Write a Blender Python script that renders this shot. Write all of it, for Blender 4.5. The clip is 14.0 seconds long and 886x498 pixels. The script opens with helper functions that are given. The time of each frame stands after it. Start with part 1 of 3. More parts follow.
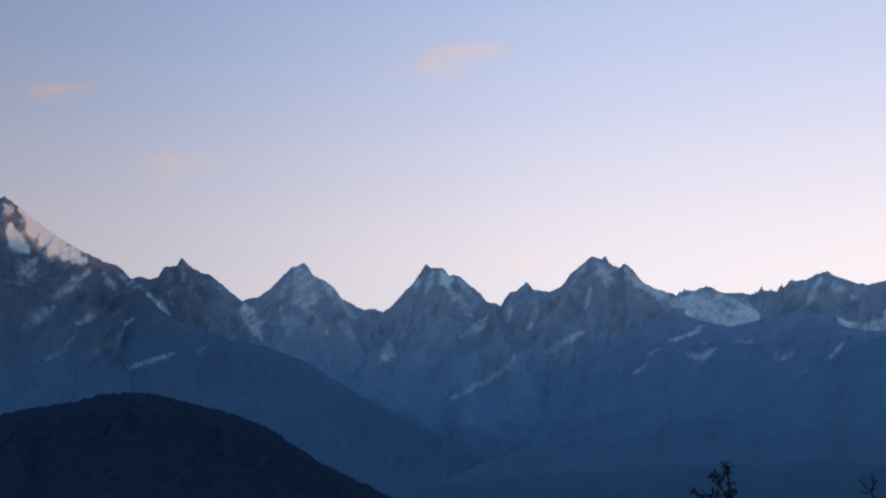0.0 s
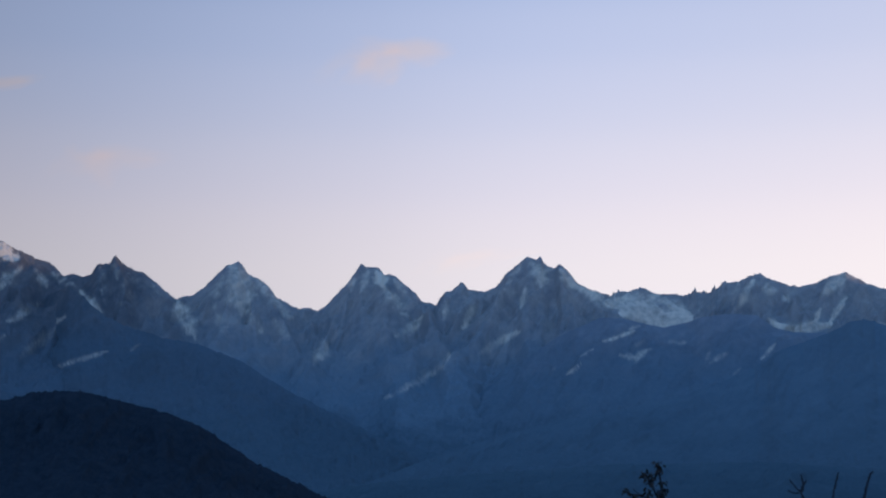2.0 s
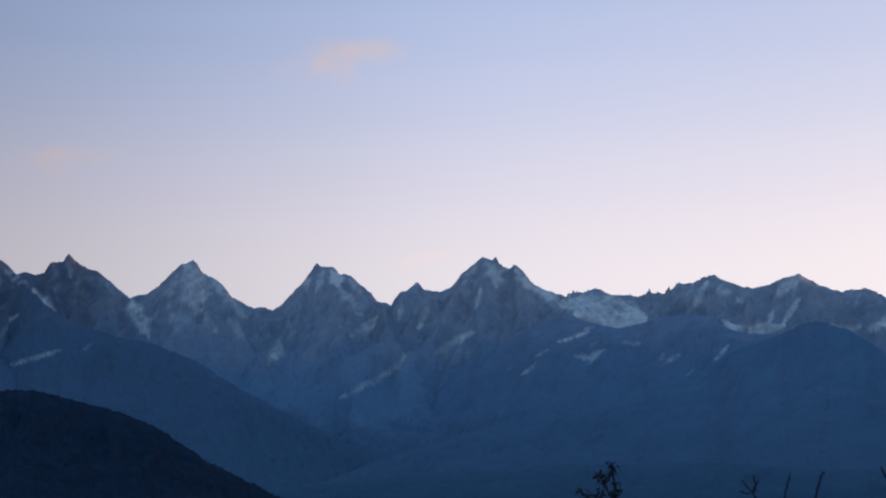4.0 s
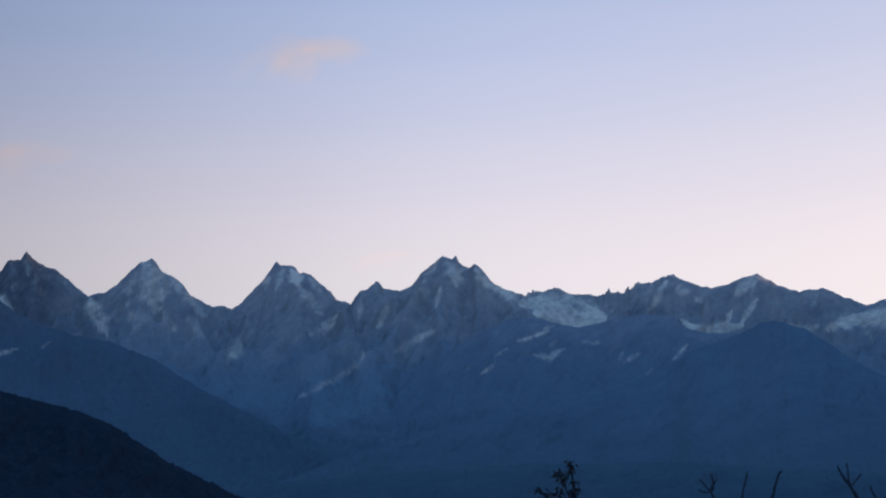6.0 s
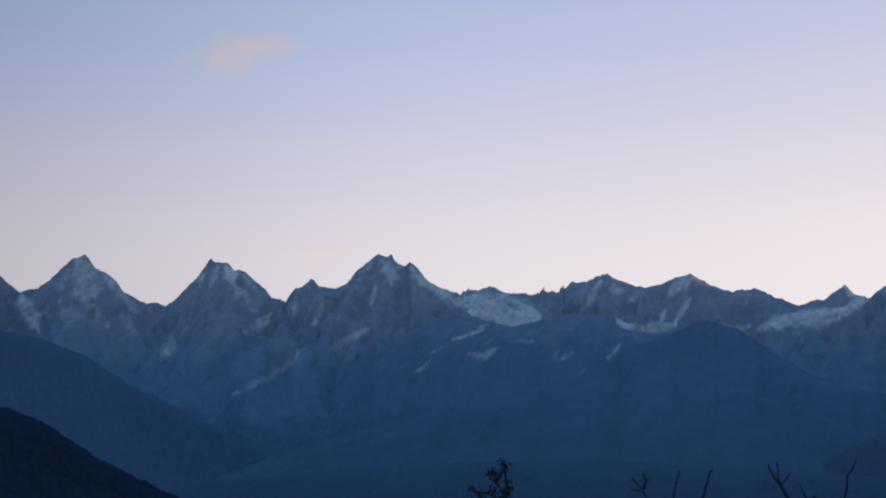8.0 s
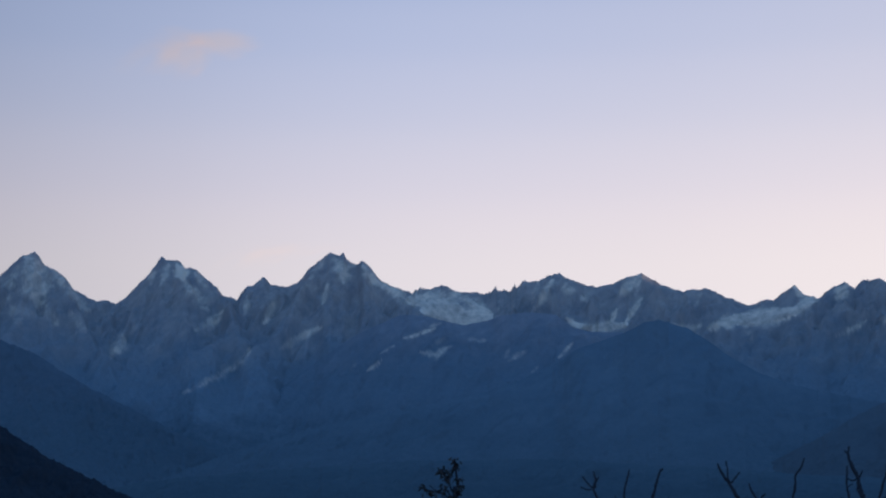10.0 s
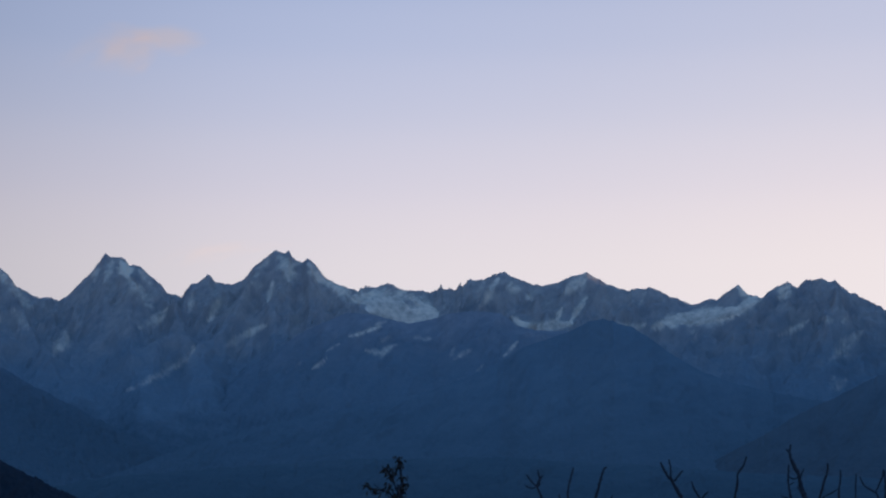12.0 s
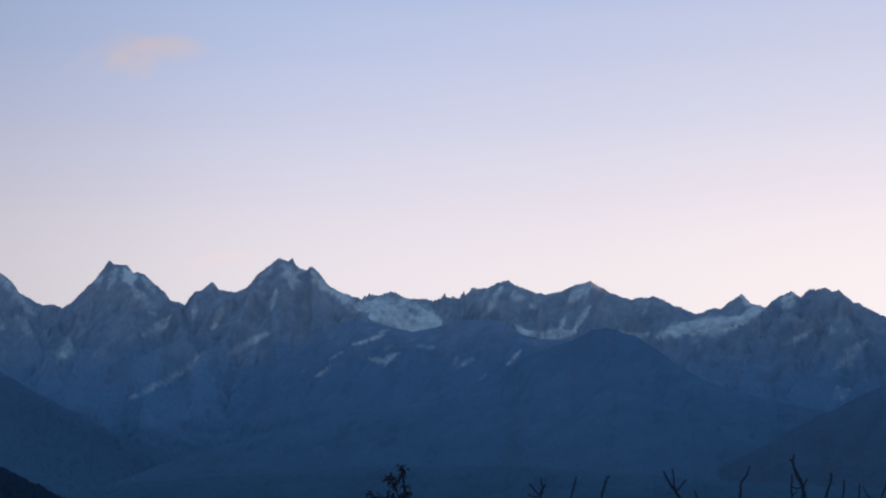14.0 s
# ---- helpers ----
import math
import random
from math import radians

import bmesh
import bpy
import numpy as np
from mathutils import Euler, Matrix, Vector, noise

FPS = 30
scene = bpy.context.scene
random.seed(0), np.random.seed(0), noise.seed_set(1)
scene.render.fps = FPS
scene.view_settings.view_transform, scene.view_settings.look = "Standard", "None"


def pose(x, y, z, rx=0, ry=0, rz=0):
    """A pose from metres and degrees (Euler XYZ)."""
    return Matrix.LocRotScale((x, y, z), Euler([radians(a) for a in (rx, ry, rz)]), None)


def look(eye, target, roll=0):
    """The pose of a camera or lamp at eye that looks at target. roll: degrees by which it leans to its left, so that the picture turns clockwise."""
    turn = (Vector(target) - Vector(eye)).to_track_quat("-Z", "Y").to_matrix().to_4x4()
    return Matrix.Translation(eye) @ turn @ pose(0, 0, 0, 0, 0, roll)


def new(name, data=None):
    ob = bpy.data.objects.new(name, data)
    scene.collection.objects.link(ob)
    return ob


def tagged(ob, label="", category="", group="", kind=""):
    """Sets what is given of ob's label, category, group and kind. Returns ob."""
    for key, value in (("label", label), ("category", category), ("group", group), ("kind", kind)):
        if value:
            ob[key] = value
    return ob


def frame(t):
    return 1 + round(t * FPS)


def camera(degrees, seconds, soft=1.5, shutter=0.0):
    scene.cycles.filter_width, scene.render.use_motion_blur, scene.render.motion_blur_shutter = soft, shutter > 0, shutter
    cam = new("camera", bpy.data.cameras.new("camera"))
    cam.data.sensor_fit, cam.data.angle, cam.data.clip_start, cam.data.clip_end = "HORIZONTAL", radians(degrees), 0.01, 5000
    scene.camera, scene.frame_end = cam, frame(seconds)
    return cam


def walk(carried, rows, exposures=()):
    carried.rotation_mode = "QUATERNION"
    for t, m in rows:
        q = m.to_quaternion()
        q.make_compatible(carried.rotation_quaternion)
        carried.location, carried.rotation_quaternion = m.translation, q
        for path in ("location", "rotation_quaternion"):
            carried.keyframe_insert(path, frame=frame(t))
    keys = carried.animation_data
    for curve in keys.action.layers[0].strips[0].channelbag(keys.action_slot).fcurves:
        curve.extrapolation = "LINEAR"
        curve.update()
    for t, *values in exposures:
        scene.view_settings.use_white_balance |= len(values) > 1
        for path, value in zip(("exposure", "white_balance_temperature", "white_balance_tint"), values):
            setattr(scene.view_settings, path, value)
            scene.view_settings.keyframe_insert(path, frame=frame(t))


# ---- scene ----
# Dawn over a high snow range, from a terrace on a hillside. North is +y; bearings are degrees clockwise from it.
cam = camera(30, 14.0, soft=2.2)
EYE = (0.0, 0.0, 1.6)
ARM = 0.06           # the camera swings round a point this far behind the lens


def held(bearing, tilt, roll):
    a = radians(bearing)
    return pose(ARM * math.sin(a), ARM * (math.cos(a) - 1), EYE[2], 0, 0, -bearing) @ pose(0, 0, 0, tilt) @ pose(0, 0, 0, 0, 0, roll)


walk(cam, [
    (0.0, held(0.000, 99.390, -0.044)),
    (0.5, held(0.683, 99.338, 0.022)),
    (1.0, held(1.340, 99.346, 0.040)),
    (1.5, held(1.843, 99.362, 0.040)),
    (2.0, held(2.265, 99.374, 0.007)),
    (2.5, held(2.686, 99.364, 0.036)),
    (3.0, held(3.142, 99.377, 0.038)),
    (5.5, held(4.768, 99.347, 0.010)),
    (6.0, held(5.232, 99.343, -0.024)),
    (6.5, held(5.780, 99.359, -0.013)),
    (7.0, held(6.342, 99.306, 0.010)),
    (7.5, held(6.922, 99.281, -0.061)),
    (8.0, held(7.498, 99.282, 0.008)),
    (10.5, held(9.609, 99.244, -0.037)),
    (11.0, held(10.080, 99.254, -0.041)),
    (11.5, held(10.505, 99.228, -0.068)),
    (12.0, held(11.078, 99.181, -0.046)),
    (12.5, held(11.664, 99.128, -0.051)),
    (13.0, held(12.167, 99.134, -0.026)),
    (13.5, held(11.941, 99.234, 0.055)),
    (14.0, held(10.951, 99.470, 0.146)),
], exposures=((0.0, 0.04, 6500, 10), (0.5, 0.02, 6500, 10), (1.0, 0.00, 6500, 10), (1.5, -0.01, 6500, 10), (2.0, -0.03, 6500, 10), (3.0, -0.05, 6500, 10), (6.0, -0.11, 6500, 10), (6.5, -0.13, 6500, 10), (8.0, -0.18, 6500, 10), (11.0, -0.22, 6500, 10), (12.5, -0.25, 6500, 10), (13.0, -0.13, 6500, 10), (14.0, -0.09, 6500, 10)))

# ---------------------------------------------------------------- sky and light
GLOW = 34.0          # bearing of the dawn glow


def sky():
    world = bpy.data.worlds.new("dawn_sky")
    scene.world = world
    world.use_nodes = True
    nodes, links = world.node_tree.nodes, world.node_tree.links
    nodes.clear()
    out = nodes.new("ShaderNodeOutputWorld")
    back = nodes.new("ShaderNodeBackground")
    coord = nodes.new("ShaderNodeTexCoord")
    norm = nodes.new("ShaderNodeVectorMath")
    norm.operation = "NORMALIZE"
    split = nodes.new("ShaderNodeSeparateXYZ")
    links.new(coord.outputs["Generated"], norm.inputs[0])
    links.new(norm.outputs[0], split.inputs[0])

    def ramp(stops):
        node = nodes.new("ShaderNodeValToRGB")
        node.color_ramp.interpolation = "CARDINAL"
        el = node.color_ramp.elements
        while len(el) < len(stops):
            el.new(0.5)
        for e, (at, col) in zip(el, stops):
            e.position, e.color = at, (*col, 1)
        links.new(split.outputs["Z"], node.inputs[0])
        return node

    # round to the east the sky is warmer, round to the west colder: height (sine), green, red/green, blue/green
    belt = ((0.0, 0.80, 1.09, 1.04), (0.15, 0.79, 1.09, 1.05), (0.189, 0.733, 1.063, 1.128), (0.23, 0.665, 0.985, 1.235), (0.272, 0.597, 0.905, 1.355), (0.307, 0.54, 0.85, 1.44), (0.40, 0.43, 0.70, 1.65), (0.62, 0.35, 0.48, 2.05), (1.0, 0.32, 0.40, 2.25))
    warm = [min(1.0, max(0.0, (h - 0.12) / 0.15)) for h, *_ in belt]
    east = ramp([(h, (g * (r + 0.02 + 0.06 * w), g, g * (b - 0.03 - 0.09 * w))) for (h, g, r, b), w in zip(belt, warm)])
    west = ramp([(h, (g * (r - 0.015 - 0.035 * w), g, g * (b + 0.035 + 0.05 * w))) for (h, g, r, b), w in zip(belt, warm)])
    bearing = nodes.new("ShaderNodeMath")
    bearing.operation = "ARCTAN2"
    links.new(split.outputs["X"], bearing.inputs[0])
    links.new(split.outputs["Y"], bearing.inputs[1])
    turn = nodes.new("ShaderNodeMapRange")
    turn.inputs["From Min"].default_value, turn.inputs["From Max"].default_value = radians(-10), radians(24)
    links.new(bearing.outputs[0], turn.inputs["Value"])
    mix = nodes.new("ShaderNodeMix")
    mix.data_type = "RGBA"
    links.new(turn.outputs[0], mix.inputs[0])
    links.new(west.outputs[0], mix.inputs[6])
    links.new(east.outputs[0], mix.inputs[7])
    # brightness round the horizon: it rises towards the glow in the east
    round_ = nodes.new("ShaderNodeMapRange")
    round_.inputs["From Min"].default_value, round_.inputs["From Max"].default_value = radians(-90), radians(90)
    links.new(bearing.outputs[0], round_.inputs["Value"])
    shine = nodes.new("ShaderNodeValToRGB")
    shine.color_ramp.interpolation = "B_SPLINE"
    stops = ((-90, -1.0), (-40, -0.95), (-16, -0.83), (-8, -0.43), (0, -0.06), (6, 0.12), (12, 0.18), (20, 0.24), (GLOW, 0.36), (70, 0.1), (90, -0.4))
    el = shine.color_ramp.elements
    while len(el) < len(stops):
        el.new(0.5)
    for e, (deg, stop) in zip(el, stops):
        v = 0.5 * 2 ** (stop - 0.12)
        e.position, e.color = (deg + 90) / 180, (v, v, v, 1)
    links.new(round_.outputs[0], shine.inputs[0])
    lit = nodes.new("ShaderNodeVectorMath")
    lit.operation = "MULTIPLY"
    links.new(mix.outputs[2], lit.inputs[0])
    links.new(shine.outputs[0], lit.inputs[1])
    # the night side behind the terrace: a faint rosy belt under clear deep blue
    dusk = ramp(((0.0, (0.165, 0.220, 0.365)), (0.16, (0.155, 0.222, 0.40)), (0.32, (0.108, 0.218, 0.455)), (0.5, (0.094, 0.215, 0.475)), (1.0, (0.070, 0.19, 0.45))))
    behind = nodes.new("ShaderNodeMapRange")
    behind.interpolation_type = "SMOOTHSTEP"
    behind.inputs["From Min"].default_value, behind.inputs["From Max"].default_value = 0.55, -0.15
    links.new(split.outputs["Y"], behind.inputs["Value"])
    whole = nodes.new("ShaderNodeMix")
    whole.data_type = "RGBA"
    links.new(behind.outputs[0], whole.inputs[0])
    links.new(lit.outputs[0], whole.inputs[6])
    links.new(dusk.outputs[0], whole.inputs[7])
    # the clear-air part of the sky
    air = nodes.new("ShaderNodeTexSky")
    air.sky_type, air.sun_disc = "NISHITA", False
    air.sun_elevation, air.sun_rotation = radians(1.0), radians(GLOW)
    air.altitude, air.dust_density, air.ozone_density = 2200, 0.6, 3.0
    add = nodes.new("ShaderNodeMix")
    add.data_type, add.blend_type = "RGBA", "ADD"
    add.inputs[0].default_value = 0.01
    links.new(whole.outputs[2], add.inputs[6])
    links.new(air.outputs[0], add.inputs[7])
    links.new(add.outputs[2], back.inputs[0])
    back.inputs[1].default_value = 2.0
    links.new(back.outputs[0], out.inputs[0])


sky()
# first low sun, which only the highest snow catches
sun = new("sun", bpy.data.lights.new("sun", "SUN"))
sun.data.energy, sun.data.angle, sun.data.color = 1.5, radians(0.8), (1.0, 0.67, 0.42)
sun.matrix_world = look((0, 0, 0), (-math.sin(radians(112)), -math.cos(radians(112)), -math.tan(radians(1.2))))
tagged(sun, kind="structure")


# ---------------------------------------------------------------- materials
def material(name):
    m = bpy.data.materials.new(name)
    m.use_nodes = True
    return m, m.node_tree.nodes, m.node_tree.links, m.node_tree.nodes["Principled BSDF"]


def noise_node(nodes, links, scale, detail, rough, vector):
    n = nodes.new("ShaderNodeTexNoise")
    n.inputs["Scale"].default_value, n.inputs["Detail"].default_value, n.inputs["Roughness"].default_value = scale, detail, rough
    links.new(vector, n.inputs["Vector"])
    return n.outputs["Fac"]


def ramp_node(nodes, links, value, stops):
    n = nodes.new("ShaderNodeValToRGB")
    while len(n.color_ramp.elements) < len(stops):
        n.color_ramp.elements.new(0.5)
    for e, (at, col) in zip(n.color_ramp.elements, stops):
        e.position, e.color = at, (*col, 1)
    links.new(value, n.inputs[0])
    return n.outputs[0]


def maths(nodes, links, op, a, b, c=None):
    n = nodes.new("ShaderNodeMath")
    n.operation = op
    for i, v in enumerate((a, b, c)):
        if v is None:
            continue
        if isinstance(v, (int, float)):
            n.inputs[i].default_value = v
        else:
            links.new(v, n.inputs[i])
    return n.outputs[0]


def mixed(nodes, links, fac, a, b):
    n = nodes.new("ShaderNodeMix")
    n.data_type = "RGBA"
    for i, v in ((0, fac), (6, a), (7, b)):
        if isinstance(v, tuple):
            n.inputs[i].default_value = (*v, 1)
        elif isinstance(v, (int, float)):
            n.inputs[i].default_value = v
        else:
            links.new(v, n.inputs[i])
    return n.outputs[2]


def land_material(name, rock_low, rock_high, haze_wood_low, haze_wood_high, belt, spread, snowy, relief=14.0, low_dim=None, west_shade=None):
    """Rock above the belt height, below it woods with blue haze put into their colour, dimmed again towards the valley
    floor;
    snow where the snow attribute lies; a shaded copy (four colours) for the west, by an attribute of its own."""
    m, nodes, links, bsdf = material(name)
    pos = nodes.new("ShaderNodeNewGeometry").outputs["Position"]
    split = nodes.new("ShaderNodeSeparateXYZ")
    links.new(pos, split.inputs[0])
    coarse = noise_node(nodes, links, 0.012, 6, 0.62, pos)
    fine = noise_node(nodes, links, 0.09, 5, 0.7, pos)
    # bedding and runnels: streaks drawn out down the face
    run = nodes.new("ShaderNodeMapping")
    run.vector_type = "TEXTURE"
    run.inputs["Scale"].default_value, run.inputs["Rotation"].default_value = (1.0, 1.0, 3.0), (0, radians(32), 0)
    links.new(pos, run.inputs["Vector"])
    streak = noise_node(nodes, links, 0.045, 5, 0.65, run.outputs[0])
    grain = maths(nodes, links, "MULTIPLY_ADD", streak, 0.6, maths(nodes, links, "MULTIPLY", coarse, 0.4))
    rock = ramp_node(nodes, links, grain, ((0.36, rock_low), (0.64, rock_high)))
    haze_wood = ramp_node(nodes, links, fine, ((0.3, haze_wood_low), (0.72, haze_wood_high)))
    if west_shade:
        # blend in the darker copy that stands for the dim west
        share = nodes.new("ShaderNodeAttribute")
        share.attribute_name = "west_shade"
        rock = mixed(nodes, links, share.outputs["Fac"], rock, ramp_node(nodes, links, grain, ((0.36, west_shade[0]), (0.64, west_shade[1]))))
        haze_wood = mixed(nodes, links, share.outputs["Fac"], haze_wood, ramp_node(nodes, links, fine, ((0.3, west_shade[2]), (0.72, west_shade[3]))))
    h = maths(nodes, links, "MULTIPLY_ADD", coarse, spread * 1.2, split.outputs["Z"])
    if low_dim:
        top, dim_low, dim_high = low_dim
        # the dimming towards the valley floor is painted into the wood colour
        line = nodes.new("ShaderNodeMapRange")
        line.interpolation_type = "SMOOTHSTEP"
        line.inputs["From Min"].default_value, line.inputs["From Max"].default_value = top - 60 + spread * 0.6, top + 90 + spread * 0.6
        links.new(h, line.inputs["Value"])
        haze_wood = mixed(nodes, links, line.outputs[0], ramp_node(nodes, links, fine, ((0.3, dim_low), (0.72, dim_high))), haze_wood)
    # rock over woods; the hills' darkening towards the foot is painted here too
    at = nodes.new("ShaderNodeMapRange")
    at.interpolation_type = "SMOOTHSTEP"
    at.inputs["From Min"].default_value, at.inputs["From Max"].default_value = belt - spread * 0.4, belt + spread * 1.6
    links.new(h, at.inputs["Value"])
    colour = mixed(nodes, links, at.outputs[0], haze_wood, rock)
    if snowy:
        att = nodes.new("ShaderNodeAttribute")
        att.attribute_name = "snow"
        lie = maths(nodes, links, "MULTIPLY_ADD", maths(nodes, links, "MULTIPLY_ADD", streak, 0.6, maths(nodes, links, "MULTIPLY", fine, 0.4)), 0.45, att.outputs["Fac"])
        s = nodes.new("ShaderNodeMapRange")
        s.interpolation_type = "SMOOTHSTEP"
        s.inputs["From Min"].default_value, s.inputs["From Max"].default_value = 0.34, 1.05
        links.new(lie, s.inputs["Value"])
        # snow made beige: warm dawn light put into its base colour
        colour = mixed(nodes, links, s.outputs[0], colour, (0.74, 0.60, 0.46))
    links.new(colour, bsdf.inputs["Base Color"])
    bsdf.inputs["Roughness"].default_value = 0.95
    bsdf.inputs["Specular IOR Level"].default_value = 0.0
    bump = nodes.new("ShaderNodeBump")
    bump.inputs["Strength"].default_value, bump.inputs["Distance"].default_value = 0.6, relief
    links.new(maths(nodes, links, "MULTIPLY_ADD", fine, 0.5, coarse), bump.inputs["Height"])
    links.new(bump.outputs[0], bsdf.inputs["Normal"])
    return m


# top height and two colours of the painted dimming low on the slopes
LOW_DIM = (200, (0.072, 0.108, 0.131), (0.093, 0.130, 0.150))
# shaded copy of the range colours, for the darker western flank
WEST_SHADE = ((0.102, 0.103, 0.112), (0.192, 0.176, 0.168), (0.090, 0.123, 0.148), (0.108, 0.141, 0.164))
# wood colours carry the blue distance haze, paler on the farther slopes
MAT_RANGE = land_material("range_rock", (0.235, 0.218, 0.215), (0.405, 0.352, 0.308), (0.130, 0.180, 0.212), (0.158, 0.206, 0.234), 440, 170, True, 11.0, LOW_DIM, WEST_SHADE)
MAT_WEST = land_material("shaded_west_rock", *WEST_SHADE, 520, 140, True, 15.0, LOW_DIM)
MAT_SPUR = land_material("hazy_spur_turf", (0.172, 0.190, 0.214), (0.265, 0.268, 0.278), (0.113, 0.160, 0.192), (0.140, 0.186, 0.214), 400, 110, True, 14.0, LOW_DIM)
# crest tone paler than foot tone: fading haze put into the colours
MAT_FOOT = land_material("hazy_foothill_woods", (0.108, 0.153, 0.182), (0.128, 0.174, 0.200), (0.074, 0.110, 0.131), (0.094, 0.131, 0.151), 195, 150, False, 6.0)
MAT_DARK = land_material("dim_slope_woods", (0.086, 0.115, 0.134), (0.104, 0.133, 0.150), (0.062, 0.085, 0.099), (0.080, 0.102, 0.114), 150, 110, False, 4.0)
MAT_LOW = land_material("dim_ridge_woods", (0.070, 0.108, 0.128), (0.086, 0.124, 0.142), (0.049, 0.078, 0.093), (0.062, 0.094, 0.109), 50, 60, False, 4.0)
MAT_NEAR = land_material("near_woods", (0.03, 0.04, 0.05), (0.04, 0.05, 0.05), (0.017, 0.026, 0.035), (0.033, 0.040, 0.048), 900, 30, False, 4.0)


def snow_material():
    m, nodes, links, bsdf = material("dawn_tinted_snow")
    pos = nodes.new("ShaderNodeNewGeometry").outputs["Position"]
    patch = noise_node(nodes, links, 0.03, 6, 0.65, pos)
    # patchy snow, its warm cast painted in for the dawn light
    links.new(ramp_node(nodes, links, patch, ((0.34, (0.34, 0.285, 0.235)), (0.62, (0.74, 0.59, 0.45)))), bsdf.inputs["Base Color"])
    bsdf.inputs["Roughness"].default_value = 0.8
    bump = nodes.new("ShaderNodeBump")
    bump.inputs["Strength"].default_value, bump.inputs["Distance"].default_value = 0.5, 6.0
    links.new(patch, bump.inputs["Height"])
    links.new(bump.outputs[0], bsdf.inputs["Normal"])
    return m


def bark_material():
    m, nodes, links, bsdf = material("dark_bark")
    pos = nodes.new("ShaderNodeTexCoord").outputs["Object"]
    links.new(ramp_node(nodes, links, noise_node(nodes, links, 60, 5, 0.7, pos), ((0.3, (0.018, 0.023, 0.030)), (0.7, (0.040, 0.046, 0.054)))), bsdf.inputs["Base Color"])
    bsdf.inputs["Roughness"].default_value = 0.9
    bsdf.inputs["Specular IOR Level"].default_value = 0.1
    return m


def leaf_material():
    m, nodes, links, bsdf = material("dry_leaf")
    rand = nodes.new("ShaderNodeObjectInfo").outputs["Random"]
    links.new(ramp_node(nodes, links, rand, ((0.0, (0.010, 0.014, 0.010)), (1.0, (0.035, 0.026, 0.020)))), bsdf.inputs["Base Color"])
    bsdf.inputs["Roughness"].default_value = 0.75
    return m


def cloud_material():
    """Thin vapour: soft at the rim, torn by noise."""
    m, nodes, links, bsdf = material("thin_cloud")
    co = nodes.new("ShaderNodeTexCoord").outputs["Object"]
    rand = nodes.new("ShaderNodeObjectInfo").outputs["Random"]
    size = nodes.new("ShaderNodeVectorMath")
    size.operation = "LENGTH"
    links.new(co, size.inputs[0])
    n = nodes.new("ShaderNodeTexNoise")
    n.noise_dimensions = "4D"
    n.inputs["Scale"].default_value, n.inputs["Detail"].default_value, n.inputs["Roughness"].default_value = 1.1, 2, 0.4
    links.new(co, n.inputs["Vector"])
    links.new(rand, n.inputs["W"])
    edge = maths(nodes, links, "MULTIPLY_ADD", n.outputs["Fac"], -2.0, size.outputs["Value"])
    thick = nodes.new("ShaderNodeMapRange")
    thick.interpolation_type = "SMOOTHSTEP"
    thick.inputs["From Min"].default_value, thick.inputs["From Max"].default_value = 0.12, -1.0
    thick.inputs["To Max"].default_value = 0.62
    links.new(edge, thick.inputs["Value"])
    veil = nodes.new("ShaderNodeAttribute")
    veil.attribute_name = "veil"
    # tint above 1 brightens the sky behind: scattered dawn light put into the colour
    clear = nodes.new("ShaderNodeBsdfTransparent")
    links.new(mixed(nodes, links, maths(nodes, links, "MULTIPLY", thick.outputs[0], veil.outputs["Fac"]), (1.0, 1.0, 1.0), (1.35, 1.03, 0.79)), clear.inputs[0])
    out = next(x for x in nodes if x.type == "OUTPUT_MATERIAL")
    links.new(clear.outputs[0], out.inputs[0])
    nodes.remove(bsdf)
    return m


MAT_SNOW, MAT_BARK, MAT_LEAF, MAT_CLOUD = snow_material(), bark_material(), leaf_material(), cloud_material()


# ---------------------------------------------------------------- relief
RNG = np.random.default_rng(7)
LATTICE = RNG.random((256, 256))


def value_noise(x, y):
    i, j = np.floor(x).astype(int), np.floor(y).astype(int)
    fx, fy = x - i, y - j
    fx, fy = fx * fx * (3 - 2 * fx), fy * fy * (3 - 2 * fy)
    i, j, i1, j1 = i % 256, j % 256, (i + 1) % 256, (j + 1) % 256
    a = LATTICE[i, j] * (1 - fx) + LATTICE[i1, j] * fx
    b = LATTICE[i, j1] * (1 - fx) + LATTICE[i1, j1] * fx
    return a * (1 - fy) + b * fy


def fbm(x, y, octaves=5, gain=0.5):
    """Rolling noise, about -1 to 1."""
    total, amp, norm = 0.0, 1.0, 0.0
    for k in range(octaves):
        total = total + amp * (2 * value_noise(x * 2 ** k + 17.3 * k, y * 2 ** k + 41.7 * k) - 1)
        norm += amp
        amp *= gain
    return total / norm


def ridged(x, y, octaves=5, gain=0.55):
    """Noise with sharp crests and round hollows, 0 to 1."""
    total, amp, norm = 0.0, 1.0, 0.0
    for k in range(octaves):
        total = total + amp * (1 - np.abs(2 * value_noise(x * 2 ** k + 9.1 * k, y * 2 ** k + 23.9 * k) - 1)) ** 2
        norm += amp
        amp *= gain
    return total / norm


def smooth_profile(values, width):
    n = max(1, int(width))
    k = np.exp(-0.5 * (np.arange(-3 * n, 3 * n + 1) / n) ** 2)
    return np.convolve(np.pad(values, 3 * n, mode="edge"), k / k.sum(), mode="valid")


